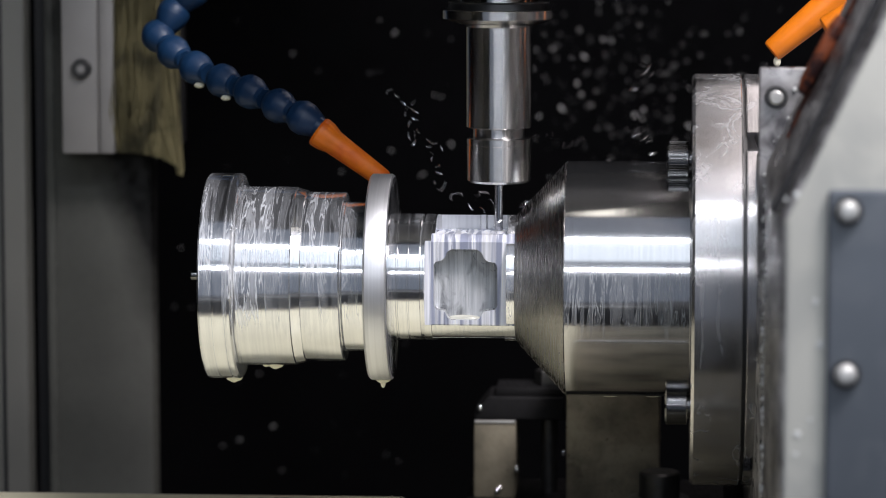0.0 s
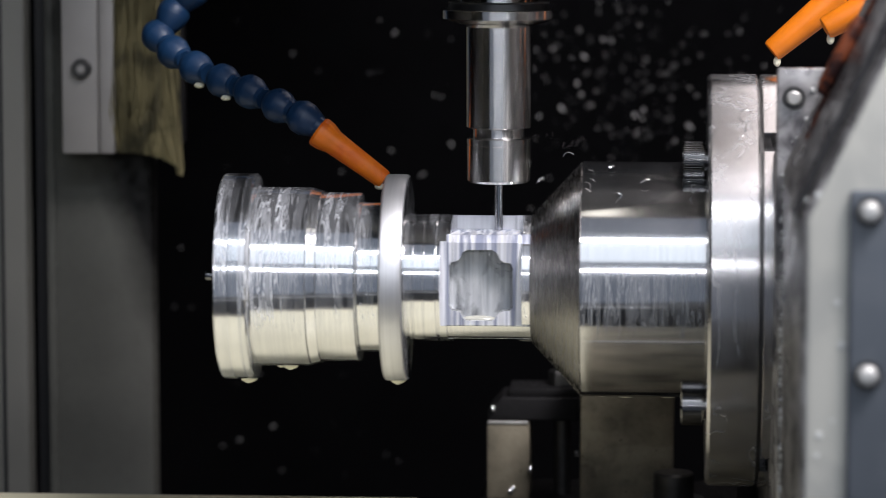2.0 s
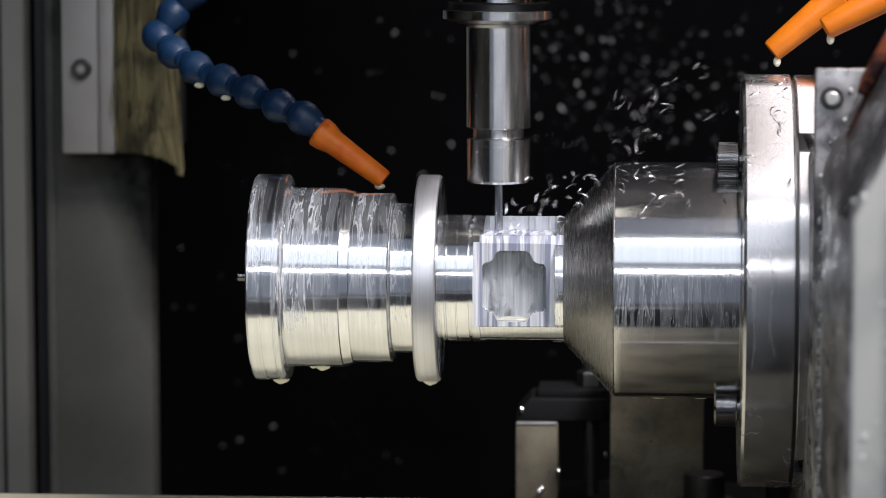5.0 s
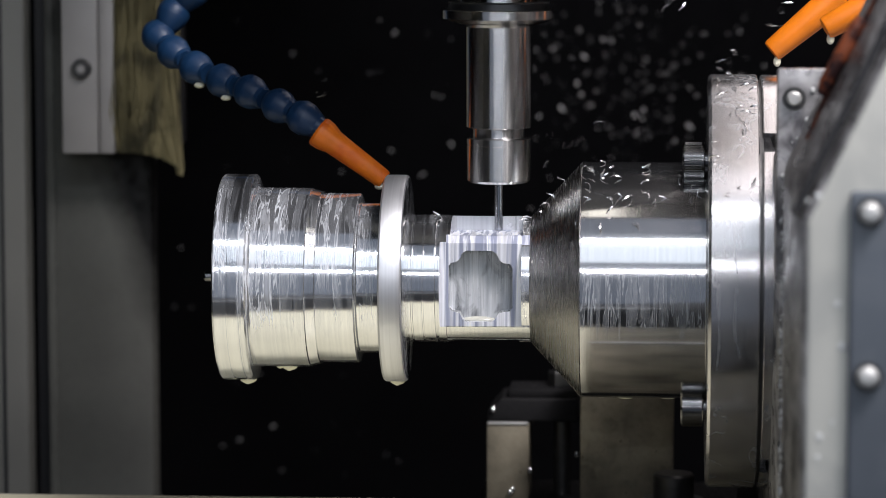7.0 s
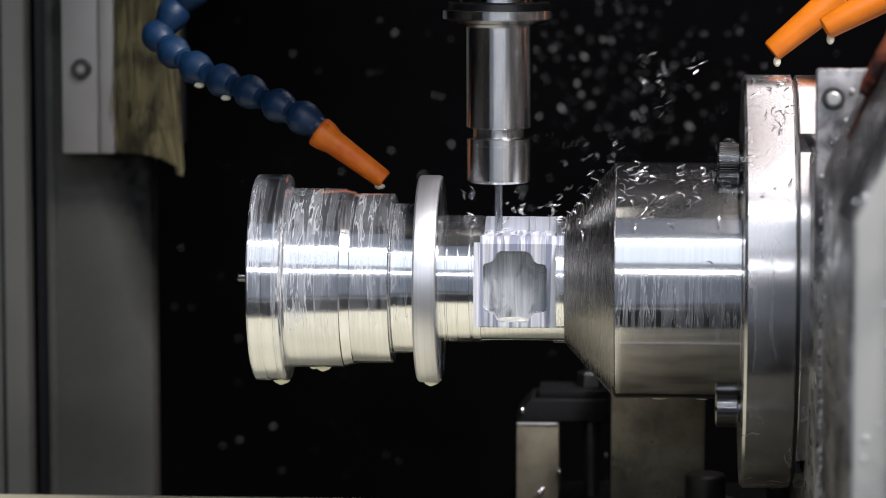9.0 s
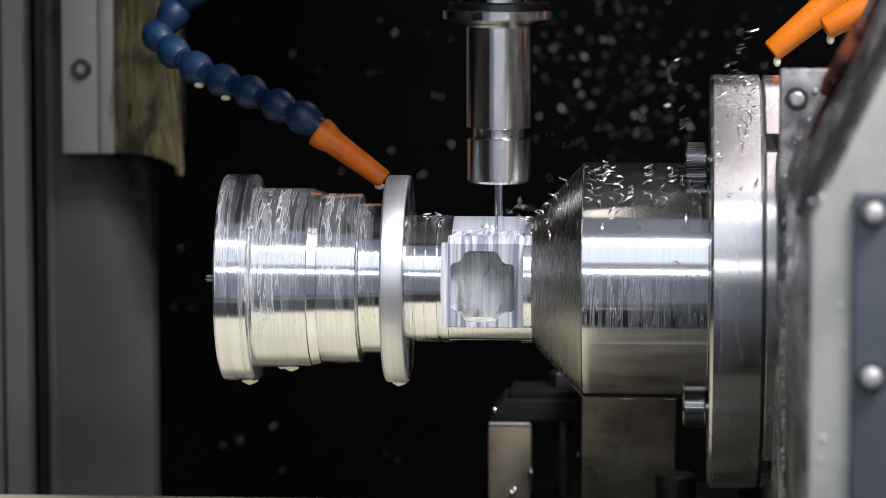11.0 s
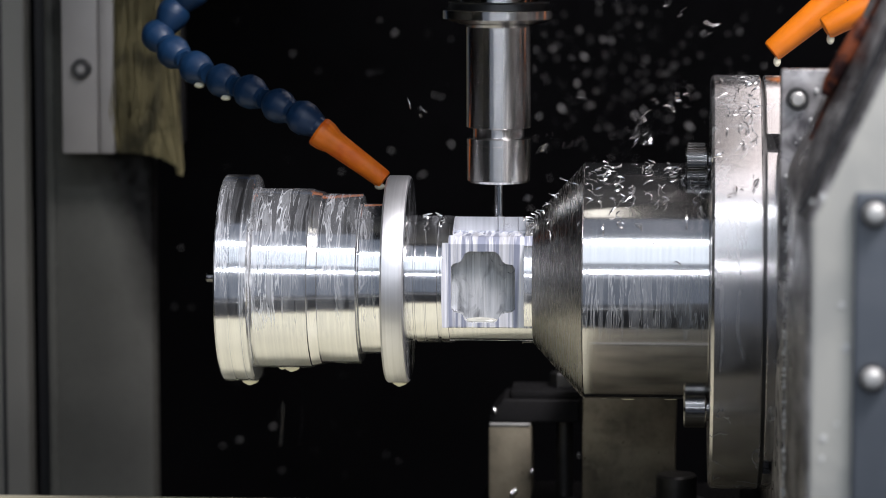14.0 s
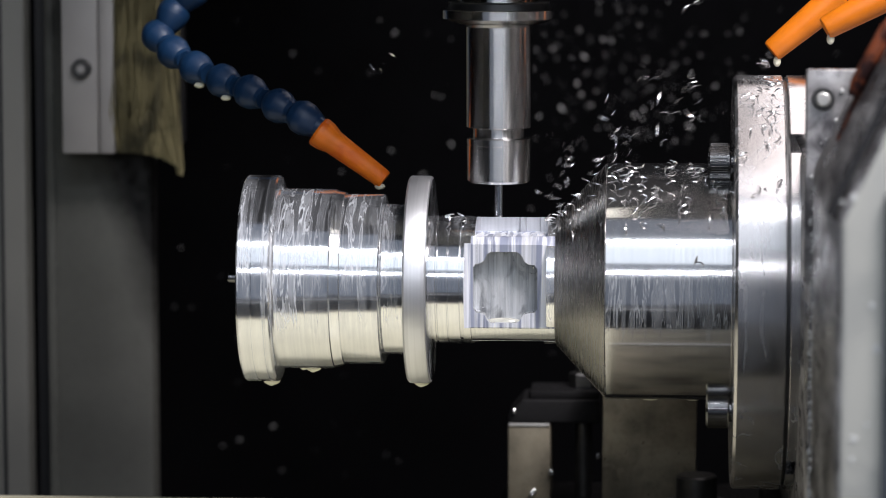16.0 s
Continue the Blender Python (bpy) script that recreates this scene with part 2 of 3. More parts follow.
def thing(name, label, category, at=(0, 0, 0), group="", kind=""):
    ob = new(name)
    ob.location = at
    return tagged(ob, label, category, group, kind)


def box(x0, x1, y0, y1, z0, z1, bevel=0.0, segs=2, bm=None):
    """A box in millimetres with rounded edges."""
    out = bm or bmesh.new()
    tmp = bmesh.new()
    bmesh.ops.create_cube(tmp, size=1)
    for v in tmp.verts:
        v.co = Vector(((x0 + x1) / 2 + v.co.x * (x1 - x0), (y0 + y1) / 2 + v.co.y * (y1 - y0), (z0 + z1) / 2 + v.co.z * (z1 - z0))) / 1000
    if bevel:
        bmesh.ops.bevel(tmp, geom=tmp.edges[:], offset=bevel / 1000, segments=segs, affect="EDGES", profile=0.5)
    merge(out, tmp)
    return out


def merge(out, tmp):
    me = bpy.data.meshes.new("tmp")
    tmp.to_mesh(me)
    tmp.free()
    out.from_mesh(me)
    bpy.data.meshes.remove(me)


def lathe(profile, axis="X", segs=96, origin=(0, 0, 0), bm=None, caps=True):
    """Turn a profile of (along, radius) in millimetres round an axis."""
    out = bm or bmesh.new()
    rings = []
    for a, r in profile:
        ring = []
        for i in range(segs):
            u = 2 * math.pi * i / segs
            c, s = r * math.cos(u), r * math.sin(u)
            p = {"X": (a, c, s), "Y": (c, a, s), "Z": (c, s, a)}[axis]
            ring.append(out.verts.new([(p[k] + origin[k]) / 1000 for k in range(3)]))
        rings.append(ring)
    for r0, r1 in zip(rings, rings[1:]):
        for i in range(segs):
            j = (i + 1) % segs
            out.faces.new((r0[i], r0[j], r1[j], r1[i]))
    if caps:
        out.faces.new(rings[0])
        out.faces.new(rings[-1])
    return out


def prism(points, y0, y1, bevel=0.0):
    """A polygon of (x, z) in millimetres drawn out from y0 to y1."""
    bm = bmesh.new()
    a = [bm.verts.new((x / 1000, y0 / 1000, z / 1000)) for x, z in points]
    b = [bm.verts.new((x / 1000, y1 / 1000, z / 1000)) for x, z in points]
    bm.faces.new(a)
    bm.faces.new(b)
    for i in range(len(a)):
        j = (i + 1) % len(a)
        bm.faces.new((a[i], a[j], b[j], b[i]))
    if bevel:
        bmesh.ops.bevel(bm, geom=bm.edges[:], offset=bevel / 1000, segments=3, affect="EDGES", profile=0.5)
    return bm


def tube(points, radius, segs=16, bm=None):
    """A round bar along points in millimetres; radius a number or one for each point."""
    out = bm or bmesh.new()
    pts = [Vector(p) / 1000 for p in points]
    rad = radius if isinstance(radius, (list, tuple)) else [radius] * len(pts)
    rings = []
    for i, p in enumerate(pts):
        d = (pts[min(i + 1, len(pts) - 1)] - pts[max(i - 1, 0)]).normalized()
        q = d.to_track_quat("Z", "Y")
        rings.append([out.verts.new(p + q @ Vector((math.cos(2 * math.pi * k / segs), math.sin(2 * math.pi * k / segs), 0)) * rad[i] / 1000) for k in range(segs)])
    for r0, r1 in zip(rings, rings[1:]):
        for k in range(segs):
            j = (k + 1) % segs
            out.faces.new((r0[k], r0[j], r1[j], r1[k]))
    out.faces.new(rings[0])
    out.faces.new(rings[-1])
    return out


def carved(bm, cutters):
    """The mesh less the cutters."""
    me = bpy.data.meshes.new("blank")
    bmesh.ops.recalc_face_normals(bm, faces=bm.faces)
    bm.to_mesh(me)
    bm.free()
    ob = new("blank", me)
    tools = []
    for c in cutters:
        bmesh.ops.recalc_face_normals(c, faces=c.faces)
        cm = bpy.data.meshes.new("cutter")
        c.to_mesh(cm)
        c.free()
        t = new("cutter", cm)
        tools.append(t)
        mod = ob.modifiers.new("cut", "BOOLEAN")
        mod.operation, mod.solver, mod.object = "DIFFERENCE", "EXACT", t
    got = bpy.data.meshes.new_from_object(ob.evaluated_get(bpy.context.evaluated_depsgraph_get()))
    out = bmesh.new()
    out.from_mesh(got)
    for o in [ob, *tools]:
        m = o.data
        bpy.data.objects.remove(o)
        bpy.data.meshes.remove(m)
    bpy.data.meshes.remove(got)
    return out


# ---- enclosure ----
def enclosure():
    tagged(finish("shop_floor", box(-4000, 4000, -4000, 4000, -1220, -1150), CONCRETE), "worn grey concrete workshop floor", "floor", kind="structure")
    tagged(finish("machine_base", box(-920, 920, -660, 770, -1150, -521), DOOR), "blue-grey machine base on the workshop floor", "machine base", kind="structure")
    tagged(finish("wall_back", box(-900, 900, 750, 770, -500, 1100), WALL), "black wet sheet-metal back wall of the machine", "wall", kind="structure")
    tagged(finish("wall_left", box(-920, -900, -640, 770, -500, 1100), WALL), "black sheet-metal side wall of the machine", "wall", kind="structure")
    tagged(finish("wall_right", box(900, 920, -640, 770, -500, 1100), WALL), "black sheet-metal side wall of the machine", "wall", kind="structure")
    # Roof out of view; its depth is set to block light from upper reflections.
    tagged(finish("ceiling", box(-920, 920, -450, 770, 1100, 1120), WALL), "unseen dark roof, sized to keep the upper reflections dark", "ceiling", kind="structure")
    tagged(finish("floor", box(-920, 920, -640, 770, -520, -500), FLOOR), "wet dark grey chip pan under the table", "floor", kind="structure")
    tagged(finish("wall_front", box(-920, 920, -660, -640, -500, -230), DOOR), "blue-grey lower front door panel", "wall", kind="structure")
    tagged(finish("door_jamb", box(-920, -380, -660, -640, -230, 740), WALL), "dark sheet-metal jamb of the open door", "wall", kind="structure")
    tagged(finish("door_jamb", box(620, 920, -660, -640, -230, 740), WALL), "dark sheet-metal jamb of the open door", "wall", kind="structure")
    tagged(finish("door_sill", box(-379, 619, -664, -634, -229.5, -223, 1.5), SILL), "bright worn steel sill of the open door", "sill", kind="structure")


enclosure()


# ---- the parts that travel with the table: built where they stand at the start ----
def workpiece():
    th = thing("workpiece", "wet turned aluminium workpiece with flanges and a milled neck", "workpiece")
    body = lathe([(-124.2, 20), (-124.2, 43.4), (-123.5, 44.1), (-118.4, 44.1), (-118.2, 43.6), (-117.8, 43.6), (-117.6, 44.1), (-113.2, 44.1), (-113.0, 43.7), (-112.6, 43.7), (-112.4, 44.1),
                  (-110.7, 44.1), (-110.0, 43.4), (-109.8, 39.0), (-109.0, 38.3), (-86.2, 38.3), (-85.8, 37.8), (-82.0, 37.0), (-81.7, 36.2), (-65.8, 36.2), (-65.2, 35.6), (-65.0, 32.4), (-64.6, 32.0), (-54.0, 32.0)], "X", 128)
    part("stepped_barrel", body, ALU, th)
    part("centre_stub", lathe([(-133, 1.6), (-132.4, 2.2), (-124.2, 2.2)], "X", 24), SCREW, th)
    disc = lathe([(-54.8, 31), (-54.8, 43.4), (-54.0, 44.2), (-46.0, 44.2), (-45.3, 43.8), (-44.9, 43.0), (-44.85, 26)], "X", 128)
    disc.normal_update()
    for f in disc.faces:
        f.material_index = 1 if abs(f.normal.x) > 0.9 else 0
    part("middle_flange", disc, [ALU_DISC, FACE], th, "satin aluminium flange")
    neck = lathe([(-45.5, 27.2), (-42.4, 27.2), (-42.2, 26.7), (-41.6, 26.7), (-41.4, 27.2), (-37.6, 27.2), (-37.4, 26.7), (-37.0, 26.7), (-36.8, 27.2), (-32.2, 27.2), (-32.0, 26.4), (-31.0, 26.4), (-30.8, 27.2), (-27.6, 27.2), (-27.4, 26.9), (8.2, 26.9)], "X", 128)
    top_cut = prism([(-26, -60), (-26, 3.4), (-24.6, 5), (-8.2, 5), (-7.6, 3.2), (-5.6, 3.2), (-5.0, 5), (0.6, 5), (1.0, 3.8), (3.4, 3.8), (4.6, 2.0), (4.6, -60)], 20.4, 60)
    top_cut.transform(Matrix(((1, 0, 0, 0), (0, 0, 1, 0), (0, 1, 0, 0), (0, 0, 0, 1))))
    cuts = [box(-30.2, 4.4, -60, -20.4, -40, 40), top_cut, box(-25.5, 3.0, -60, 60, -60, -24.6)]
    hole = [(-13.5, 8), (-12.6, 9.3), (-10.2, 9.8), (-8.6, 11.2), (-7.8, 13.5), (-6, 14.6), (5, 14.6), (6.8, 13.2), (8.0, 10.6), (9.6, 9.4), (12.4, 9), (13.5, 7.4), (13.5, -9.6), (12.4, -11),
            (8.4, -11.6), (7.2, -12.6), (5.8, -15.0), (4.6, -15.5), (-6.2, -15.5), (-7.6, -14.6), (-8.8, -12.0), (-12.4, -11), (-13.5, -9.4)]
    cuts.append(prism([(x - 13.0, z - 0.2) for x, z in hole], -60, -12.6))
    bm = carved(neck, cuts)
    for f in bm.faces:
        c, n = f.calc_center_median() * 1000, f.normal
        if -30.4 < c.x < 5.1 and abs(n.x) < 0.5:
            if abs(c.y + 20.4) < 0.1 or abs(c.z - 20.4) < 0.1 or (c.y > 1.5 and c.z > 20.5 and abs(n.z) < 0.05 and c.y < 5.1) or abs(c.z + 24.6) < 0.1:
                f.material_index = 1
        if c.y > 1.5 and c.z > 20.5 and abs(n.z) < 0.05 and c.y < 5.1 and -26.5 < c.x < 5:
            f.material_index = 3
        if -20.5 < c.y < -17.3 and 17.3 < c.z < 20.5 and -26 < c.x < 4.6:
            f.material_index = 1
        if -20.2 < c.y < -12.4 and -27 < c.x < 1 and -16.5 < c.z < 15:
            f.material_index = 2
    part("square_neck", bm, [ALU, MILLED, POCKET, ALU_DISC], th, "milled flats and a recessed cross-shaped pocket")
    return th


def chuck():
    th = thing("arbor", "brushed steel arbor with a cone shoulder on a round face plate", "arbor")
    part("cone", lathe([(7.6, 20), (7.7, 27.0), (29.1, 50.1), (29.1, 20)], "X", 128), CONE, th, "dark brushed cone shoulder")
    part("barrel", lathe([(29.15, 30), (29.15, 49.7), (29.6, 50.1), (81.4, 50.1), (82.2, 49.4)], "X", 128), BARREL, th)
    face = lathe([(82.0, 30), (82.0, 86.4), (83.2, 87.6), (102.0, 87.6), (102.6, 87.0), (102.6, 30)], "X", 160)
    part("face_plate", face, PLATE, th, "thick wet ground-steel disc")
    part("spacer_ring", lathe([(102.5, 85.2), (104.2, 85.2)], "X", 128), BLACK_STEEL, th)
    bm = carved(lathe([(104.0, 30), (104.0, 87.0), (104.5, 87.5), (114.0, 87.5), (114.0, 30)], "X", 160),
                [box(103, 116, -120, 0, 60.5, 67.5), box(103, 116, -120, 0, -74, -67)])
    part("rear_plate", bm, PLATE, th, "slotted rear steel disc")
    for z in (52.6, -51.8):
        b = part("cap_screw", lathe([(71.4, 4.2), (71.4, 7.0), (72.2, 7.9), (80.4, 7.9), (80.9, 7.5), (81.0, 5.0), (82.1, 5.0)], "X", 48, (0, -19, z)), SCREW, th, "bright cap screw" if z < 0 else "black knurled cap screw")
        if z > 0:
            kn = bmesh.new()
            for i in range(44):
                u = 2 * math.pi * i / 44
                tube([(72.6, -19 + 7.85 * math.cos(u), z + 7.85 * math.sin(u)), (79.6, -19 + 7.85 * math.cos(u), z + 7.85 * math.sin(u))], 0.15, 6, kn)
            part("knurl", kn, BLACK_STEEL, b)
    return th


def rotary():
    th = thing("rotary_unit", "dark grey wet rotary table body with a clamped corner bracket", "rotary table")
    part("body", box(108, 330, -150, 190, -119, 62, 3), BODY, th)
    part("front_wall", box(108, 330, -160, -146, -119, 98, 2), BODY, th)
    part("corner_bracket", box(106, 131, -166, -158, 20, 100.5, 1.2), BODY, th, "smeared steel corner bracket")
    s = part("bracket_screw", lathe([(-170, 2.0), (-169.4, 2.7), (-166, 2.9)], "Y", 32, (112.3, 0, 89.5)), SCREWHEAD, th, "pale plastic-capped screw")
    part("washer", lathe([(-167.4, 4.2), (-165.5, 4.5)], "Y", 32, (112.3, 0, 89.5)), BLACK_STEEL, s)
    return th


def cover():
    th = thing("motor_cover", "grey-green painted machine cover with a blue-grey access panel", "machine cover")
    shape = [(108, -119), (108, 66), (163, 183), (330, 183), (330, -119)]
    sh = prism(shape, -380, -190, 3)
    sh.normal_update()
    for f in sh.faces:
        f.material_index = 1 if f.normal.x < -0.6 else 0
    part("shell", sh, [PAINT, BODY], th)
    part("seal_strip", tube([(105.6, -370, 67.5), (132.8, -372, 125.5), (160.4, -372, 184)], 1.3, 12), RUBBER, th, "black rubber seal along the slanted edge")
    pn = part("access_panel", box(122.2, 300, -383.4, -380.4, -100, 76, 1.4, 3), PANEL, th, "blue-grey access panel")
    for x in (128.4, 280):
        for z in (69.5, 18.1, -40):
            sc = part("panel_screw", lathe([(-387.4, 0.8), (-387.2, 2.0), (-386.2, 3.0), (-384.6, 3.5), (-383.2, 3.5)], "Y", 24, (x, 0, z)), SCREWHEAD, pn, "bright round-head screw")
            part("washer", lathe([(-384.4, 4.6), (-383.1, 4.6)], "Y", 24, (x, 0, z)), RUBBER, sc)
    part("hose", tube([(115, -238, 80), (123, -240, 95), (140, -245, 128), (163, -245, 172)], [1.6, 3.2, 4.2, 4.4], 14), RED, th, "dirty brown hose behind the slanted edge")
    part("hose_sleeve", tube([(119.0, -243, 96.5), (121, -244, 101), (130.5, -249, 119.5), (132.5, -249, 123.5)], [1.8, 2.8, 3.0, 2.0], 14), RUST, th, "short orange-brown hose sleeve")
    return th


def table():
    th = thing("worktable", "cream painted machine table plate, wet with coolant", "machine table")
    part("table_plate", box(-420, 30, -175, 62, -135, -117.5, 2), CREAM, th)
    # Plate out of view, added to lighten the reflection under the barrel.
    part("fixture_plate", box(30.5, 420, -175, 62, -135, -118.6, 2), STAND, th, "grey plate out of view, added for the barrel's underside to reflect")
    part("front_lip", box(-420, 30, -179, -175.5, -135, -112, 1), WHITE, th, "pale lip along the front of the tray")
    # Strip out of view, added to reflect as a thin bright line.
    part("reflected_strip", box(31, 104, -112, -108, -118.4, -115.5, 0.5), SCREWHEAD, th, "bright strip out of view, added for its line in the barrel")
    part("rear_ledge", box(-420, -48.6, 62, 115, -135, -117.5, 2), CREAM, th)
    part("bed", box(-420, 420, -200, 116, -180, -135, 3), DARK, th, "dark cast-iron table bed")
    part("rear_bed", box(-27, 330, 116, 262, -180, -135, 3), DARK, th, "dark cast-iron table bed")
    part("riser", box(60, 330, -510, -176, -135, -119, 2), DARK, th)
    part("rear_riser", box(100, 330, 63, 200, -135, -119, 2), DARK, th)
    return th


def stands():
    a = thing("clamp_block", "worn brown-grey steel clamp block behind the workpiece", "clamp")
    part("post", box(-22.6, -1.8, 205, 240, -135, -96.5, 1), STAND, a)
    part("cap", prism([(-22.4, -96), (-22.4, -92.5), (-15.5, -84.5), (22, -84.5), (22, -96)], 205, 240, 1.0), DARK, a, "dark clamp bar")
    part("cap_step", box(-12, 22, 208, 236, -84.7, -80.5, 0.8), DARK, a)
    part("stud", lathe([(-135, 4.2), (-66, 4.2), (-65.4, 3.6)], "Z", 24, (14, 222, 0)), BLACK_STEEL, a, "dark threaded stud")
    part("stud_nut", lathe([(-81.4, 7.2), (-74, 7.2), (-73, 6.4)], "Z", 6, (14, 222, 0)), BLACK_STEEL, a)
    # Thin pale line along the front top edge of the post.
    part("pale_top_strip", box(-22.2, -2.2, 204.2, 206, -97.6, -96.2, 0.4), SCREWHEAD, a, "thin pale strip along the top edge of the post")
    for p in ((-1.4, 203.5, -120), (21.6, 205, -112), (-11, 203.8, -131), (-19.5, 203.6, -90), (-9.5, 203.8, -129.5)):
        ch = lathe([(-1.6, 0.2), (-1.2, 0.9), (0.4, 1.1), (1.5, 0.5), (1.7, 0.1)], "Z", 10, p)
        part("stuck_chip", ch, CHIP, a, "small bright chip stuck to the clamp")
    b = thing("support_column", "brown-grey steel support column under the arbor", "support")
    part("column", box(24.8, 69, 140, 200, -135, -50, 1.5), STAND, b)
    c = thing("clamp_bolt", "black hex clamping bolt on a washer", "bolt")
    part("bolt_head", lathe([(-117, 9.5), (-106, 9.5), (-105, 8.6)], "Z", 32, (69, 120, 0)), BLACK_STEEL, c)
    part("washer", lathe([(-120, 14), (-117, 14)], "Z", 32, (69, 120, 0)), PLATE_SIDE, c)
    part("shank", lathe([(-135, 6), (-119, 6)], "Z", 24, (69, 120, 0)), BLACK_STEEL, c)
    return [a, b, c]


piece = workpiece()
arbor = chuck()
riders = [piece, arbor, rotary(), cover(), table(), *stands()]


# ---- spindle tool ----
def spindle():
    th = thing("tool_holder", "polished steel collet tool holder with a slim end mill", "tool holder")
    part("flange", lathe([(108.6, 12), (109.4, 20.6), (110.6, 23.0), (111.0, 24.3), (114.6, 24.4), (115.0, 24.0)], "Z", 96), HOLDER, th, "bevelled holder flange")
    part("v_groove", lathe([(114.8, 22.2), (117.6, 21.4), (118.2, 21.6)], "Z", 96), BLACK_STEEL, th)
    part("upper_flange", lathe([(118.0, 16), (118.2, 17.2), (130, 17.4), (131, 22), (140, 22)], "Z", 96), HOLDER, th)
    part("shank", lathe([(64.5, 13.5), (64.9, 14.1), (107.4, 14.2), (108.8, 17.2)], "Z", 96), HOLDER, th)
    part("collar", lathe([(58.6, 11.2), (64.8, 11.2)], "Z", 96), HOLDER, th)
    part("collet_nut", lathe([(41.2, 4), (41.2, 12.9), (42.2, 13.8), (57.0, 13.95), (57.15, 13.6), (57.45, 13.6), (57.6, 13.95), (60.0, 13.95), (60.5, 13.4), (60.6, 10)], "Z", 96), HOLDER, th)
    part("end_mill", lathe([(20.6, 1.3), (20.6, 1.8), (41.6, 1.8)], "Z", 28), CARBIDE, th, "slim carbide end mill")
    # Head out of view, shaped to shade the hose, wiper block and column top.
    hd = thing("unseen_shade_head", "unseen dark grey head above the tool, added to shade the hose and column", "spindle head")
    part("nose", lathe([(141, 18), (142, 60), (145, 76), (175, 76), (178, 72), (180, 24), (421, 24)], "Z", 64), BLACK_STEEL, hd, "unseen round dark nose, added to shade the hose")
    part("shade_housing", box(-62, 62, -62, 330, 420, 1090, 8, 3), HEAD, hd)
    return th


spindle()


# ---- coolant hoses ----
def ball(bm, p, d, r):
    """One link of a jointed hose: a ball with a bell-shaped skirt."""
    d = Vector(d).normalized()
    prof = [(-0.95, 0.66), (-0.92, 0.76), (-0.5, 0.985), (-0.42, 1.0), (0.02, 0.99), (0.1, 0.96), (0.8, 0.70), (0.85, 0.64), (1.15, 0.58)]
    q = d.to_track_quat("Z", "Y")
    rings = []
    for a, k in prof:
        rings.append([bm.verts.new((Vector(p) + q @ Vector((k * r * math.cos(2 * math.pi * i / 28), k * r * math.sin(2 * math.pi * i / 28), a * r))) / 1000) for i in range(28)])
    for r0, r1 in zip(rings, rings[1:]):
        for i in range(28):
            bm.faces.new((r0[i], r0[(i + 1) % 28], r1[(i + 1) % 28], r1[i]))
    bm.faces.new(rings[0])
    bm.faces.new(rings[-1])


def nozzle(base, tip, r0, r1, th, material=None):
    base, tip = Vector(base), Vector(tip)
    d = tip - base
    pts = [base + d * k for k in (0, 0.03, 0.13, 0.24, 0.97, 1.0)]
    bm = tube(pts, [r0 * 0.9, r0, r0 * 0.97, r1 * 1.28, r1, r1 * 0.9], 32)
    return part("nozzle", bm, material or ORANGE, th, "orange plastic nozzle")


def hoses():
    th = thing("coolant_hose", "dark blue jointed coolant hose with an orange nozzle", "coolant hose")
    links = [(-141, 122, 130), (-149, 122, 116), (-158, 121, 105.5), (-163, 116, 96), (-154, 104, 89.4), (-141.7, 90, 83.3), (-127.3, 75, 78.5), (-113, 60, 74.5), (-98.6, 46, 69.3), (-86.2, 35, 64.6)]
    for i, p in enumerate(links):
        q = links[min(i + 1, len(links) - 1)] if i + 1 < len(links) else (-74, 30, 58)
        bm = bmesh.new()
        ball(bm, p, Vector(q) - Vector(p), 7.6)
        part("link", bm, BLUE, th)
    nozzle((-81.0, 32, 60.2), (-51.5, 30, 38.8), 7.0, 4.3, th)
    for p in ((-140.5, 86, 76.2), (-126.4, 71, 71.6), (-53.6, 30, 36.0)):
        bm = bmesh.new()
        bmesh.ops.create_uvsphere(bm, u_segments=14, v_segments=8, radius=0.0021, matrix=Matrix.Translation(Vector(p) / 1000) @ Matrix.Diagonal((1.15, 1, 0.7, 1)))
        part("hanging_drop", bm, MILK, th)
    for tip, base in (((115.9, 20, 96.2), (145, 24, 120.4)), ((136.2, -30, 108.6), (168, -26, 125.5))):
        t2 = thing("coolant_nozzle", "orange plastic coolant nozzle with a dark blue hose end", "coolant nozzle", group="upper coolant nozzles")
        nozzle(base, tip, 6.8, 5.0, t2, ORANGE_LIGHT)
        drop = bmesh.new()
        bmesh.ops.create_uvsphere(drop, u_segments=14, v_segments=8, radius=0.0017, matrix=Matrix.Translation((Vector(tip) + Vector((2.4, 0, -4.3))) / 1000) @ Matrix.Diagonal((1, 1, 1.4, 1)))
        part("hanging_drop", drop, MILK, t2)
        v = (Vector(base) - Vector(tip)).normalized()
        for k in (5, 17, 29):
            bm = bmesh.new()
            ball(bm, Vector(base) + v * k, -v, 7.4)
            part("link", bm, BLUE, t2)


hoses()


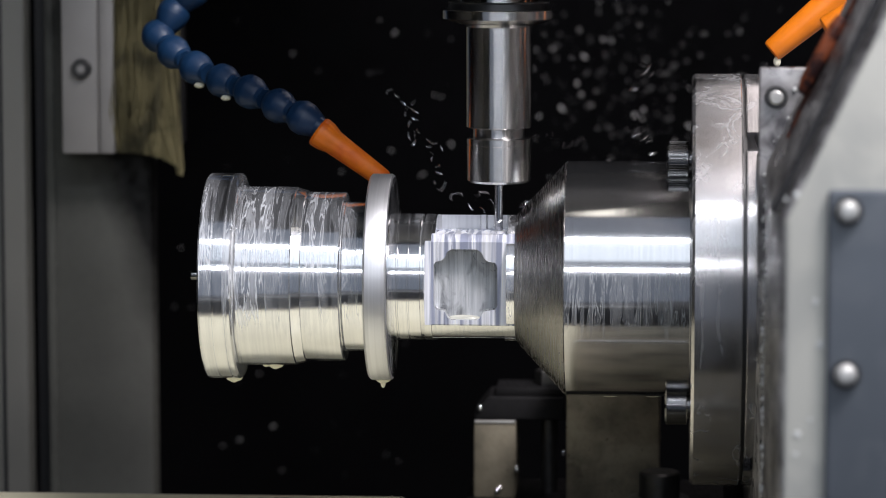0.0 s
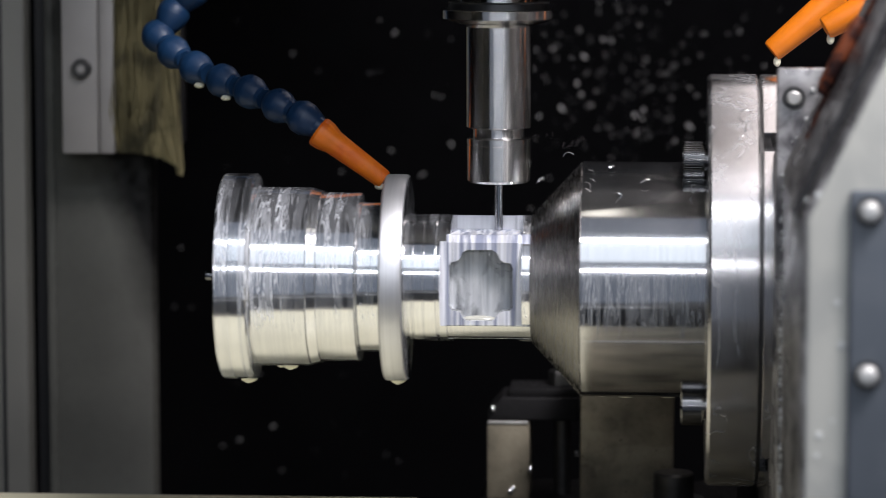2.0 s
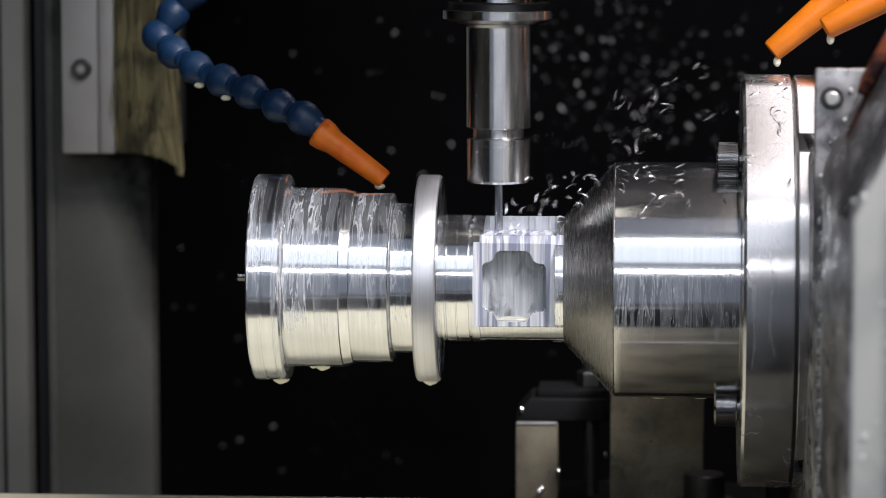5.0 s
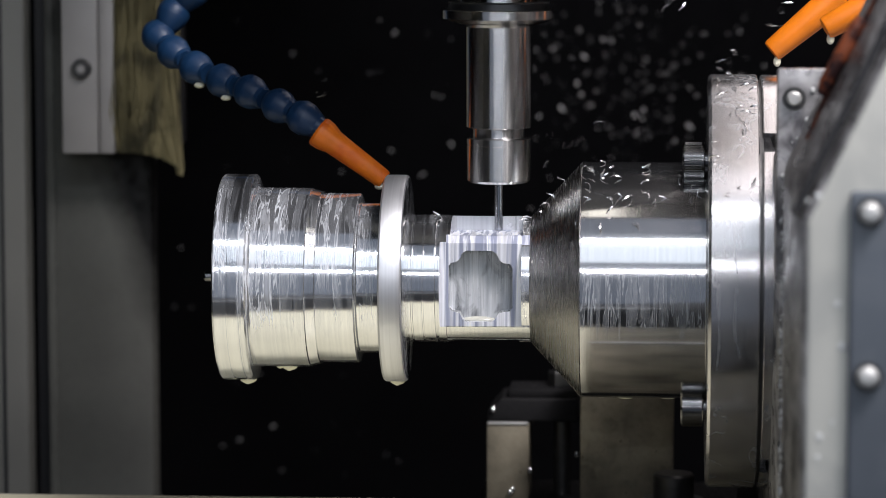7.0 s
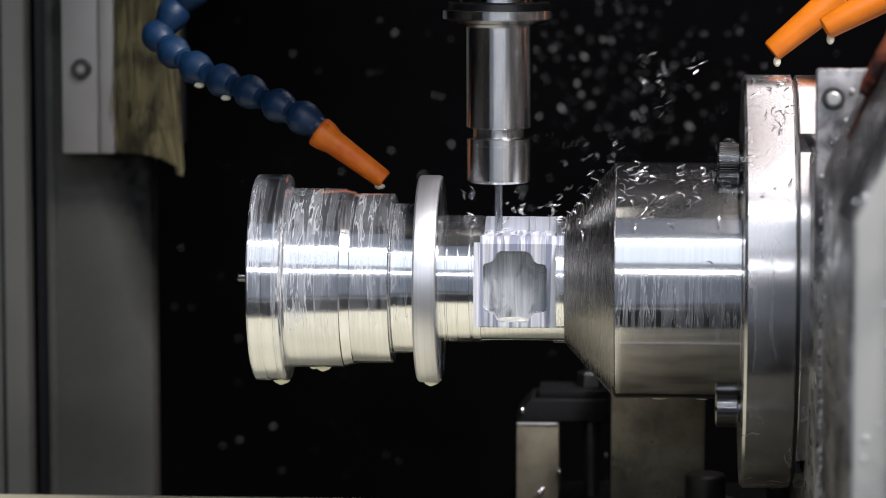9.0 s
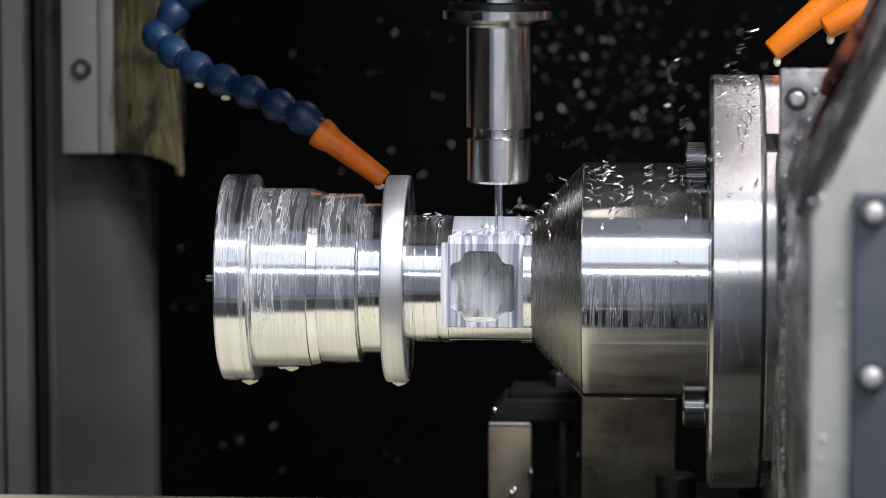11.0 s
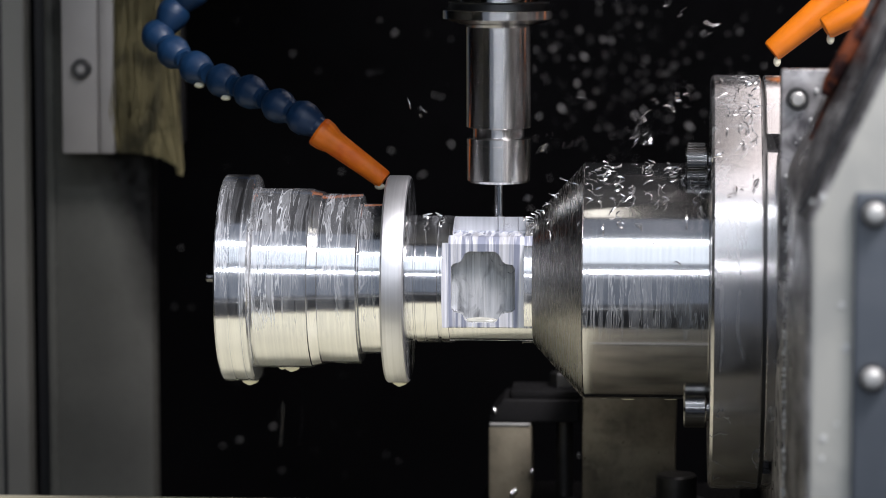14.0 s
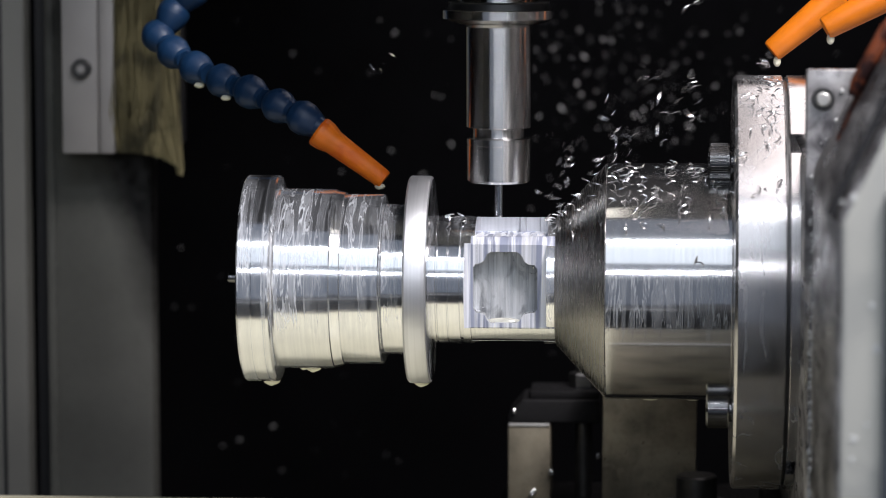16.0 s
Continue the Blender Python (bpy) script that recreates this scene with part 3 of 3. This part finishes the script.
# ---- column, wiper block and brush at the side ----
def side():
    a = thing("machine_column", "dark grey vertical machine column", "column")
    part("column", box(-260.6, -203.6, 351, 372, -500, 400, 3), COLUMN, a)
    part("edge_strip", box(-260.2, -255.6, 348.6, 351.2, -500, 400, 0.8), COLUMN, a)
    # Black strip put into the gap to keep it dark.
    part("dark_gap_strip", box(-267.3, -260.8, 358, 370, -500, 400), RUBBER, a, "black strip in the gap beside the guide post")
    b = thing("guide_post", "light grey vertical guide post", "post")
    part("post", box(-420, -267.5, 330, 350, -500, 500, 3), COLUMN_LIGHT, b)
    part("groove", box(-281, -279.5, 328.5, 331, -500, 500), RUBBER, b)
    c = thing("wiper_block", "off-white wiper block with a socket screw", "wiper block")
    part("block", box(-246, -227, 320, 352, 24, 110, 1), WHITE, c)
    part("side_strip", box(-226.4, -218.7, 321, 352, 24, 110, 1), WHITE, c)
    part("socket_screw", lathe([(316.5, 2.2), (316.5, 4.4), (317.2, 5.2), (321, 5.2)], "Y", 28, (-235.2, 0, 68.7)), BLACK_STEEL, c, "dark socket screw")
    part("screw_rim", lathe([(315.9, 1.0), (315.9, 2.1), (316.8, 2.1)], "Y", 24, (-235.2, 0, 68.7)), WHITE, c)
    d = thing("bristle_brush", "cream bristle brush strip beside the white block", "brush")
    bm = bmesh.new()
    rnd = random.Random(4)
    for i in range(900):
        x = rnd.uniform(-218, -184)
        k = (x + 218) / 34
        low = 25 - 9 * k ** 3 - (4 if k > 0.93 else 0) + rnd.uniform(-1.2, 1.2)
        y = rnd.uniform(322, 338)
        w = rnd.uniform(0.5, 0.9)
        sway = rnd.uniform(-5, 5) + 5 * math.sin(i * 0.013) - 12 * k
        tube([(x + sway * 0.4, y, 112), (x + sway * 0.5, y + rnd.uniform(-2, 0), rnd.uniform(42, 92)), (min(-184, x), y, low)], [w, w, w * 0.5], 4, bm)
    part("bristles", bm, BRISTLE, d)
    part("backing", box(-218.5, -184.5, 340, 350, 28, 112, 1), DARK, d)


side()


# ---- coolant drops on the back wall ----
def drops():
    rnd = random.Random(11)
    bm = bmesh.new()
    for i in range(470):
        if i < 330:
            x, z = rnd.gauss(40, 46), rnd.gauss(30, 34)
        else:
            x, z = rnd.uniform(-330, 220), rnd.uniform(-230, 100)
        r = rnd.choice((0.2, 0.3, 0.4, 0.5, 0.7, 1.1) if i < 330 else (0.3, 0.4, 0.6, 0.9)) / 1000
        m = Matrix.Translation((x / 1000, 0.7495, z / 1000)) @ Matrix.Rotation(rnd.uniform(0, 3), 4, "Y") @ Matrix.Diagonal((r, r * 0.5, r * rnd.uniform(1, 2.6), 1))
        bmesh.ops.create_icosphere(bm, subdivisions=1, radius=1, matrix=m)
    ob = finish("coolant_spatter", bm, DROP)
    tagged(ob, "small coolant drops and chips stuck on the black wall", "drops", kind="stuff")


drops()


# ---- wet details on the travelling parts ----
def bead(p, r, squash, bm=None):
    out = bm or bmesh.new()
    bmesh.ops.create_uvsphere(out, u_segments=12, v_segments=8, radius=r / 1000, matrix=Matrix.Translation(Vector(p) / 1000) @ Matrix.Diagonal((*squash, 1)))
    return out


def wet():
    for x, r, w in ((-114.0, 44.2, 2.4), (-96.0, 38.4, 2.2), (-49.6, 44.3, 2.2), (-100.0, 38.4, 1.2)):
        bm = bead((x, -1.5, -r), w, (1.5, 1.2, 0.75))
        bead((x - 0.2, -1.5, -r - w * 0.3), w * 0.75, (1.1, 1.0, 0.8), bm)
        part("hanging_drop", bm, MILK, piece, "milky hanging coolant drop")
    part("coolant_pool", bead((-14.0, -15.2, -15.6), 5.8, (1.3, 0.42, 0.26)), FILM, piece, "milky coolant lying in the pocket")
    for x, w in ((48, 2.0), (66, 1.8), (38, 1.2)):
        part("hanging_drop", bead((x, -2, -50.0), w, (1.9, 1.2, 0.45)), MILK, arbor)
    rnd = random.Random(3)
    bm = bmesh.new()
    for i in range(90):
        bead((107.7 + rnd.uniform(-0.5, 0.3), -191 + rnd.uniform(-14, 1), rnd.uniform(-58, 60)), rnd.choice((0.25, 0.35, 0.45, 0.7)), (1, 1, rnd.uniform(1, 1.8)), bm)
    for i in range(40):
        bead((rnd.uniform(108, 128), -166.5, rnd.uniform(30, 98)), rnd.choice((0.3, 0.4, 0.6, 0.9)), (1, 0.5, rnd.uniform(1, 1.5)), bm)
    splash = bmesh.new()
    for i in range(7):
        bead((rnd.uniform(109, 121), -380.2, rnd.uniform(-20, 76)), rnd.choice((0.6, 0.9, 1.3)), (1, 0.3, rnd.uniform(1, 1.4)), splash)
    tagged(part("coolant_splash", splash, SPLASH, riders[3], "pale coolant splashes on the paint"), kind="stuff")
    tagged(part("coolant_spatter", bm, SPLASH, riders[2], "coolant beads along the wet edge"), kind="stuff")


wet()


# ---- chips ----
def chip_mesh(k):
    """A thin curled ribbon of cut metal."""
    rnd = random.Random(50 + k)
    bm = bmesh.new()
    turn, rad, n = rnd.uniform(1.2, 2.4), rnd.uniform(2.0, 3.8), 11
    rows = []
    for i in range(n):
        u = turn * i / (n - 1)
        c = Vector((rad * math.cos(u), rad * math.sin(u), 0.35 * u))
        d = Vector((math.cos(u), math.sin(u), 0)) * 0.10
        w = Vector((0, 0, 0.42 * (1 - 0.7 * abs(2 * i / (n - 1) - 1))))
        rows.append([bm.verts.new((c + e) / 1000) for e in (d + w, d - w, -d - w, -d + w)])
    for a, b in zip(rows, rows[1:]):
        for j in range(4):
            bm.faces.new((a[j], a[(j + 1) % 4], b[(j + 1) % 4], b[j]))
    bm.faces.new(rows[0])
    bm.faces.new(rows[-1])
    bmesh.ops.recalc_face_normals(bm, faces=bm.faces)
    me = bpy.data.meshes.new("chip")
    bm.to_mesh(me)
    bm.free()
    me.materials.append(CHIP)
    return me


CHIPS = [chip_mesh(k) for k in range(8)]


def tangle_mesh(k):
    """A few curls that hang together."""
    rnd = random.Random(90 + k)
    bm = bmesh.new()
    for i in range(4):
        tmp = bmesh.new()
        tmp.from_mesh(CHIPS[rnd.randrange(8)])
        tmp.transform(Matrix.Translation((rnd.uniform(-0.007, 0.007), rnd.uniform(-0.004, 0.004), rnd.uniform(-0.004, 0.004))) @ Euler((rnd.uniform(0, 6), rnd.uniform(0, 6), rnd.uniform(0, 6))).to_matrix().to_4x4() @ Matrix.Scale(rnd.uniform(0.6, 1.15), 4))
        merge(bm, tmp)
    me = bpy.data.meshes.new("tangle")
    bm.to_mesh(me)
    bm.free()
    me.materials.append(CHIP)
    return me


TANGLES = [tangle_mesh(k) for k in range(10)]
STROKES = (0.05, 0.7, 1.8, 2.9, 4.0, 5.05, 5.95, 6.63, 7.53, 8.3, 9.1, 9.9, 10.65, 11.42, 12.2, 13.0, 13.8, 14.47, 15.2, 15.95)


def landed_chips():
    """Chips that are cut from the neck, fly up and come to rest on the arbor, one after another."""
    rnd = random.Random(21)
    out = []
    for i in range(170):
        t = 0.3 + 15.4 * (i / 170) ** 0.85 + rnd.uniform(-0.1, 0.1)
        spot = rnd.random()
        if spot < 0.52:
            x, u, r = 30 + 51 * rnd.random() ** 1.1, rnd.gauss(56, 18), 50.4
        elif spot < 0.64:
            x, u = rnd.uniform(10, 28), rnd.gauss(66, 18)
            r = 27.2 + (x - 7.6) * 1.075
        elif spot < 0.92:
            x, u, r = rnd.uniform(84, 101), rnd.uniform(25, 80), 87.9
        else:
            x, u, r = rnd.choice((rnd.uniform(-45, -31), rnd.uniform(5, 7.4))), rnd.uniform(60, 95), 27.4
        u = max(-35, min(115, u))
        place = Vector((x, -r * math.cos(radians(u)), r * math.sin(radians(u)))) / 1000
        ob = new("chip", CHIPS[i % 8])
        ob.parent = arbor
        out.append((ob, t, place, Euler((radians(90 - u) + rnd.uniform(-0.5, 0.5), rnd.uniform(-0.5, 0.5), rnd.uniform(0, 6.2)))))
    return out


def thrown_chips():
    """Chips that each stroke of the mill throws up and back over the arbor into the pan."""
    rnd = random.Random(8)
    out = []
    for stroke in STROKES:
        for k in range(6 if 1.5 < stroke < 3.5 else 17):
            ob = tagged(new("flying_chip", TANGLES[rnd.randrange(10)]), "thin bright curled aluminium chips thrown off by the mill", "metal chip", "flying chips")
            back = rnd.random() < (0.5 if stroke in (0.05, 13.8, 14.47) else 0.07)
            out.append((ob, stroke - 0.46 + 0.028 * k + rnd.uniform(-0.03, 0.03), rnd.random(), rnd.random(), rnd.random(), back))
    return out


def pocket_chips():
    """Wet chips that cling in the upper corners of the pocket."""
    rnd = random.Random(31)
    for i, (x, z) in enumerate(((-19, 13), (-15, 13.2), (-11.5, 12.6), (-8, 11), (-5.5, 9), (-3.2, 7.6), (-1.6, 6.2), (-6.5, 7.5), (-24, -9.5), (-22.5, -11.5))):
        ob = new("stuck_chip", CHIPS[i % 8])
        ob.parent = piece
        ob.matrix_local = Matrix.Translation((x / 1000, -0.0142, z / 1000)) @ Euler((1.4 + rnd.uniform(-0.3, 0.3), rnd.uniform(0, 6), rnd.uniform(-0.3, 0.3))).to_matrix().to_4x4() @ Matrix.Scale(0.55, 4)


def fallen_chips():
    """Chips that the coolant washes off the underside of the neck down to the tray."""
    rnd = random.Random(77)
    out = []
    falls = [(13.32, 13.50, -50, -18)] * 7 + [(14.72, 15.05, -28, 16)] * 17 + [(3.32, 3.48, -95, -20)] * 7 + [(11.84, 11.97, -85, -30)] * 4
    for i, (t0, t1, x0, x1) in enumerate(falls):
        t, x = rnd.uniform(t0, t1), rnd.uniform(x0, x1)
        ob = new("fallen_chip", CHIPS[i % 8])
        ob.parent = riders[4]
        out.append((ob, round(t, 2), x / 1000, rnd.uniform(-0.02, 0.03), rnd.uniform(0, 6)))
    return out


def falling_drop():
    """A drop of coolant that lets go of the flange."""
    return part("falling_drop", bead((0, 0, 0), 1.5, (0.8, 0.8, 1.7)), MILK, riders[4], "milky falling coolant drop")


pocket_chips()
landed, thrown, fallen, drop = landed_chips(), thrown_chips(), fallen_chips(), falling_drop()

# ---- motion ----
TRAVEL = [
    (0, 0.0), (0.1, 3.5), (0.2, 6.1), (0.3, 10.0), (0.4, 13.3), (0.5, 17.5), (0.6, 20.5), (0.7, 23.9), (0.8, 21.7),
    (0.9, 4.7), (1, -1.2), (1.1, -0.3), (1.2, 2.8), (1.3, 6.7), (1.4, 10.3), (1.5, 14.2), (1.6, 17.5), (1.7, 21.5),
    (1.8, 23.7), (1.9, 19.9), (2, 6.6), (2.1, -1.7), (2.2, -0.7), (2.3, 3.4), (2.4, 6.7), (2.5, 11.0), (2.6, 14.1),
    (2.7, 18.2), (2.8, 21.3), (2.9, 24.0), (3, 22.0), (3.1, 5.3), (3.2, -0.9), (3.3, -0.2), (3.4, 2.7), (3.5, 6.3),
    (3.6, 9.4), (3.7, 13.5), (3.8, 17.1), (3.9, 21.4), (4, 23.5), (4.1, 22.3), (4.2, 15.9), (4.3, 3.9), (4.4, -0.4),
    (4.5, 1.5), (4.6, 5.1), (4.7, 9.0), (4.8, 12.5), (4.9, 16.6), (5, 20.7), (5.1, 23.6), (5.2, 21.7), (5.3, 10.4),
    (5.4, 4.0), (5.5, 5.4), (5.6, 9.2), (5.7, 13.1), (5.8, 17.4), (5.9, 21.7), (6, 23.4), (6.1, 14.5), (6.2, 9.2),
    (6.3, 13.3), (6.4, 16.7), (6.5, 20.7), (6.6, 23.6), (6.7, 23.1), (6.8, 17.4), (6.9, 7.1), (7, 6.6), (7.1, 9.5),
    (7.2, 12.9), (7.3, 16.7), (7.4, 19.8), (7.5, 23.3), (7.6, 23.2), (7.7, 10.7), (7.8, 6.9), (7.9, 9.5), (8, 12.4),
    (8.1, 17.0), (8.2, 20.3), (8.3, 23.7), (8.4, 22.2), (8.5, 8.8), (8.6, 7.2), (8.7, 10.5), (8.8, 13.9),
    (8.9, 18.2), (9, 21.1), (9.1, 23.7), (9.2, 20.6), (9.3, 9.8), (9.4, 7.2), (9.5, 9.8), (9.6, 13.2), (9.7, 17.2),
    (9.8, 20.8), (9.9, 23.7), (10, 20.8), (10.1, 9.8), (10.2, 7.4), (10.3, 10.6), (10.4, 14.2), (10.5, 18.2),
    (10.6, 21.8), (10.7, 23.5), (10.8, 19.0), (10.9, 8.7), (11, 7.5), (11.1, 11.1), (11.2, 15.6), (11.3, 19.9),
    (11.4, 23.0), (11.5, 21.4), (11.6, 11.6), (11.7, 7.5), (11.8, 9.6), (11.9, 13.7), (12, 17.1), (12.1, 21.4),
    (12.2, 23.5), (12.3, 20.7), (12.4, 10.6), (12.5, 7.8), (12.6, 9.9), (12.7, 14.2), (12.8, 17.3), (12.9, 21.4),
    (13, 23.3), (13.1, 20.9), (13.2, 11.1), (13.3, 7.8), (13.4, 9.7), (13.5, 14.0), (13.6, 17.4), (13.7, 20.7),
    (13.8, 22.1), (13.9, 11.6), (14, 7.8), (14.1, 9.7), (14.2, 12.6), (14.3, 17.1), (14.4, 20.0), (14.5, 20.7),
    (14.6, 14.5), (14.7, 7.8), (14.8, 9.0), (14.9, 12.8), (15, 16.0), (15.1, 19.1), (15.2, 21.0), (15.3, 11.2),
    (15.4, 7.1), (15.5, 8.3), (15.6, 10.9), (15.7, 15.0), (15.8, 18.4), (15.9, 20.5), (16, 17.2),
]


def motions():
    rows = []
    for t, dx in TRAVEL:
        rows.append((t, pose(dx / 1000, -0.008 * (t / 16) ** 0.75, 0)))
    for ob in riders:
        walk(ob, rows)
    for ob, t, x, y, turn in fallen:
        spin = [Euler((turn + q, 0.6 * turn, turn)).to_matrix().to_4x4() for q in (0, 0.8, 1.6)]
        rows = [(0, pose(x * 0.3 - 0.015, 0.006, -0.004)), (t - 0.1, pose(x * 0.3 - 0.015, 0.006, -0.004)), (t, Matrix.Translation((x, y, -0.032)) @ spin[0]),
                (t + 0.11, Matrix.Translation((x * 1.1, y, -0.072)) @ spin[1]), (t + 0.18, Matrix.Translation((x * 1.15, y, -0.1165)) @ spin[2])]
        walk(ob, rows + [(16.4, rows[-1][1])])
    hang = pose(-0.0496, -0.0015, -0.0455)
    land = pose(-0.0496, -0.0015, -0.1165)
    walk(drop, [(0, hang), (0.7, hang), (1.0, pose(-0.0496, -0.0015, -0.0490)), (1.1, pose(-0.0496, -0.0015, -0.062)), (1.2, land), (16.4, land)])
    ts, xs = [r[0] for r in TRAVEL], [r[1] for r in TRAVEL]
    rnd = random.Random(5)
    for ob, t, place, turn in landed:
        inside = pose(-0.012, 0.010, 0.008)  # still part of the uncut neck
        cut = Vector((-float(np.interp(t, ts, xs)) / 1000 + 0.004, 0.0, 0.0225))
        top = cut.lerp(place, 0.6) + Vector((0, 0, rnd.uniform(0.012, 0.045)))
        rest = Matrix.Translation(place) @ turn.to_matrix().to_4x4()
        mid = Matrix.Translation(top) @ Euler((turn.x + 1.1, turn.y - 0.9, turn.z)).to_matrix().to_4x4()
        t = round(t, 2)
        walk(ob, [(0, inside), (t - 0.1, inside), (t, Matrix.Translation(cut)), (t + 0.17, mid), (t + 0.36, rest), (16.4, rest)])
    for ob, t, a, b, c, back in thrown:
        t = round(max(t, -0.3), 2)
        side = -0.6 if back else 1
        start = Vector((0.002 * side, 0.001, 0.024))
        spin = [Euler((6.2 * b + q, 3 * c - q, 6.2 * a)).to_matrix().to_4x4() for q in (0, 1.2, 2.3, 3.3)]
        lift = b * b
        p1 = Vector((side * (0.024 + 0.016 * a), 0.010 * c, 0.030 + 0.020 * lift + 0.010 * a))
        p2 = Vector((side * (0.05 + 0.03 * a), 0.01 + 0.02 * c, 0.052 + 0.042 * lift + 0.014 * a))
        p3 = Vector((side * (0.09 + 0.06 * a), 0.05 + 0.08 * c, 0.066 + 0.06 * lift))
        p4 = Vector((side * (0.15 + 0.1 * a), 0.20 + 0.05 * c, -0.1335 if side > 0 else -0.499))
        hold = Matrix.Translation((-0.010, 0.006, 0.004))  # still part of the uncut neck
        rows = [(t - 0.2, hold), (t, Matrix.Translation(start) @ spin[0]), (t + 0.13, Matrix.Translation(p1) @ spin[1]), (t + 0.30, Matrix.Translation(p2) @ spin[2]),
                (t + 0.48, Matrix.Translation(p3) @ spin[3]), (t + 0.75, Matrix.Translation(p4) @ spin[3])]
        walk(ob, [(min(-0.6, t - 0.5), hold)] + rows + [(18, rows[-1][1])])


motions()
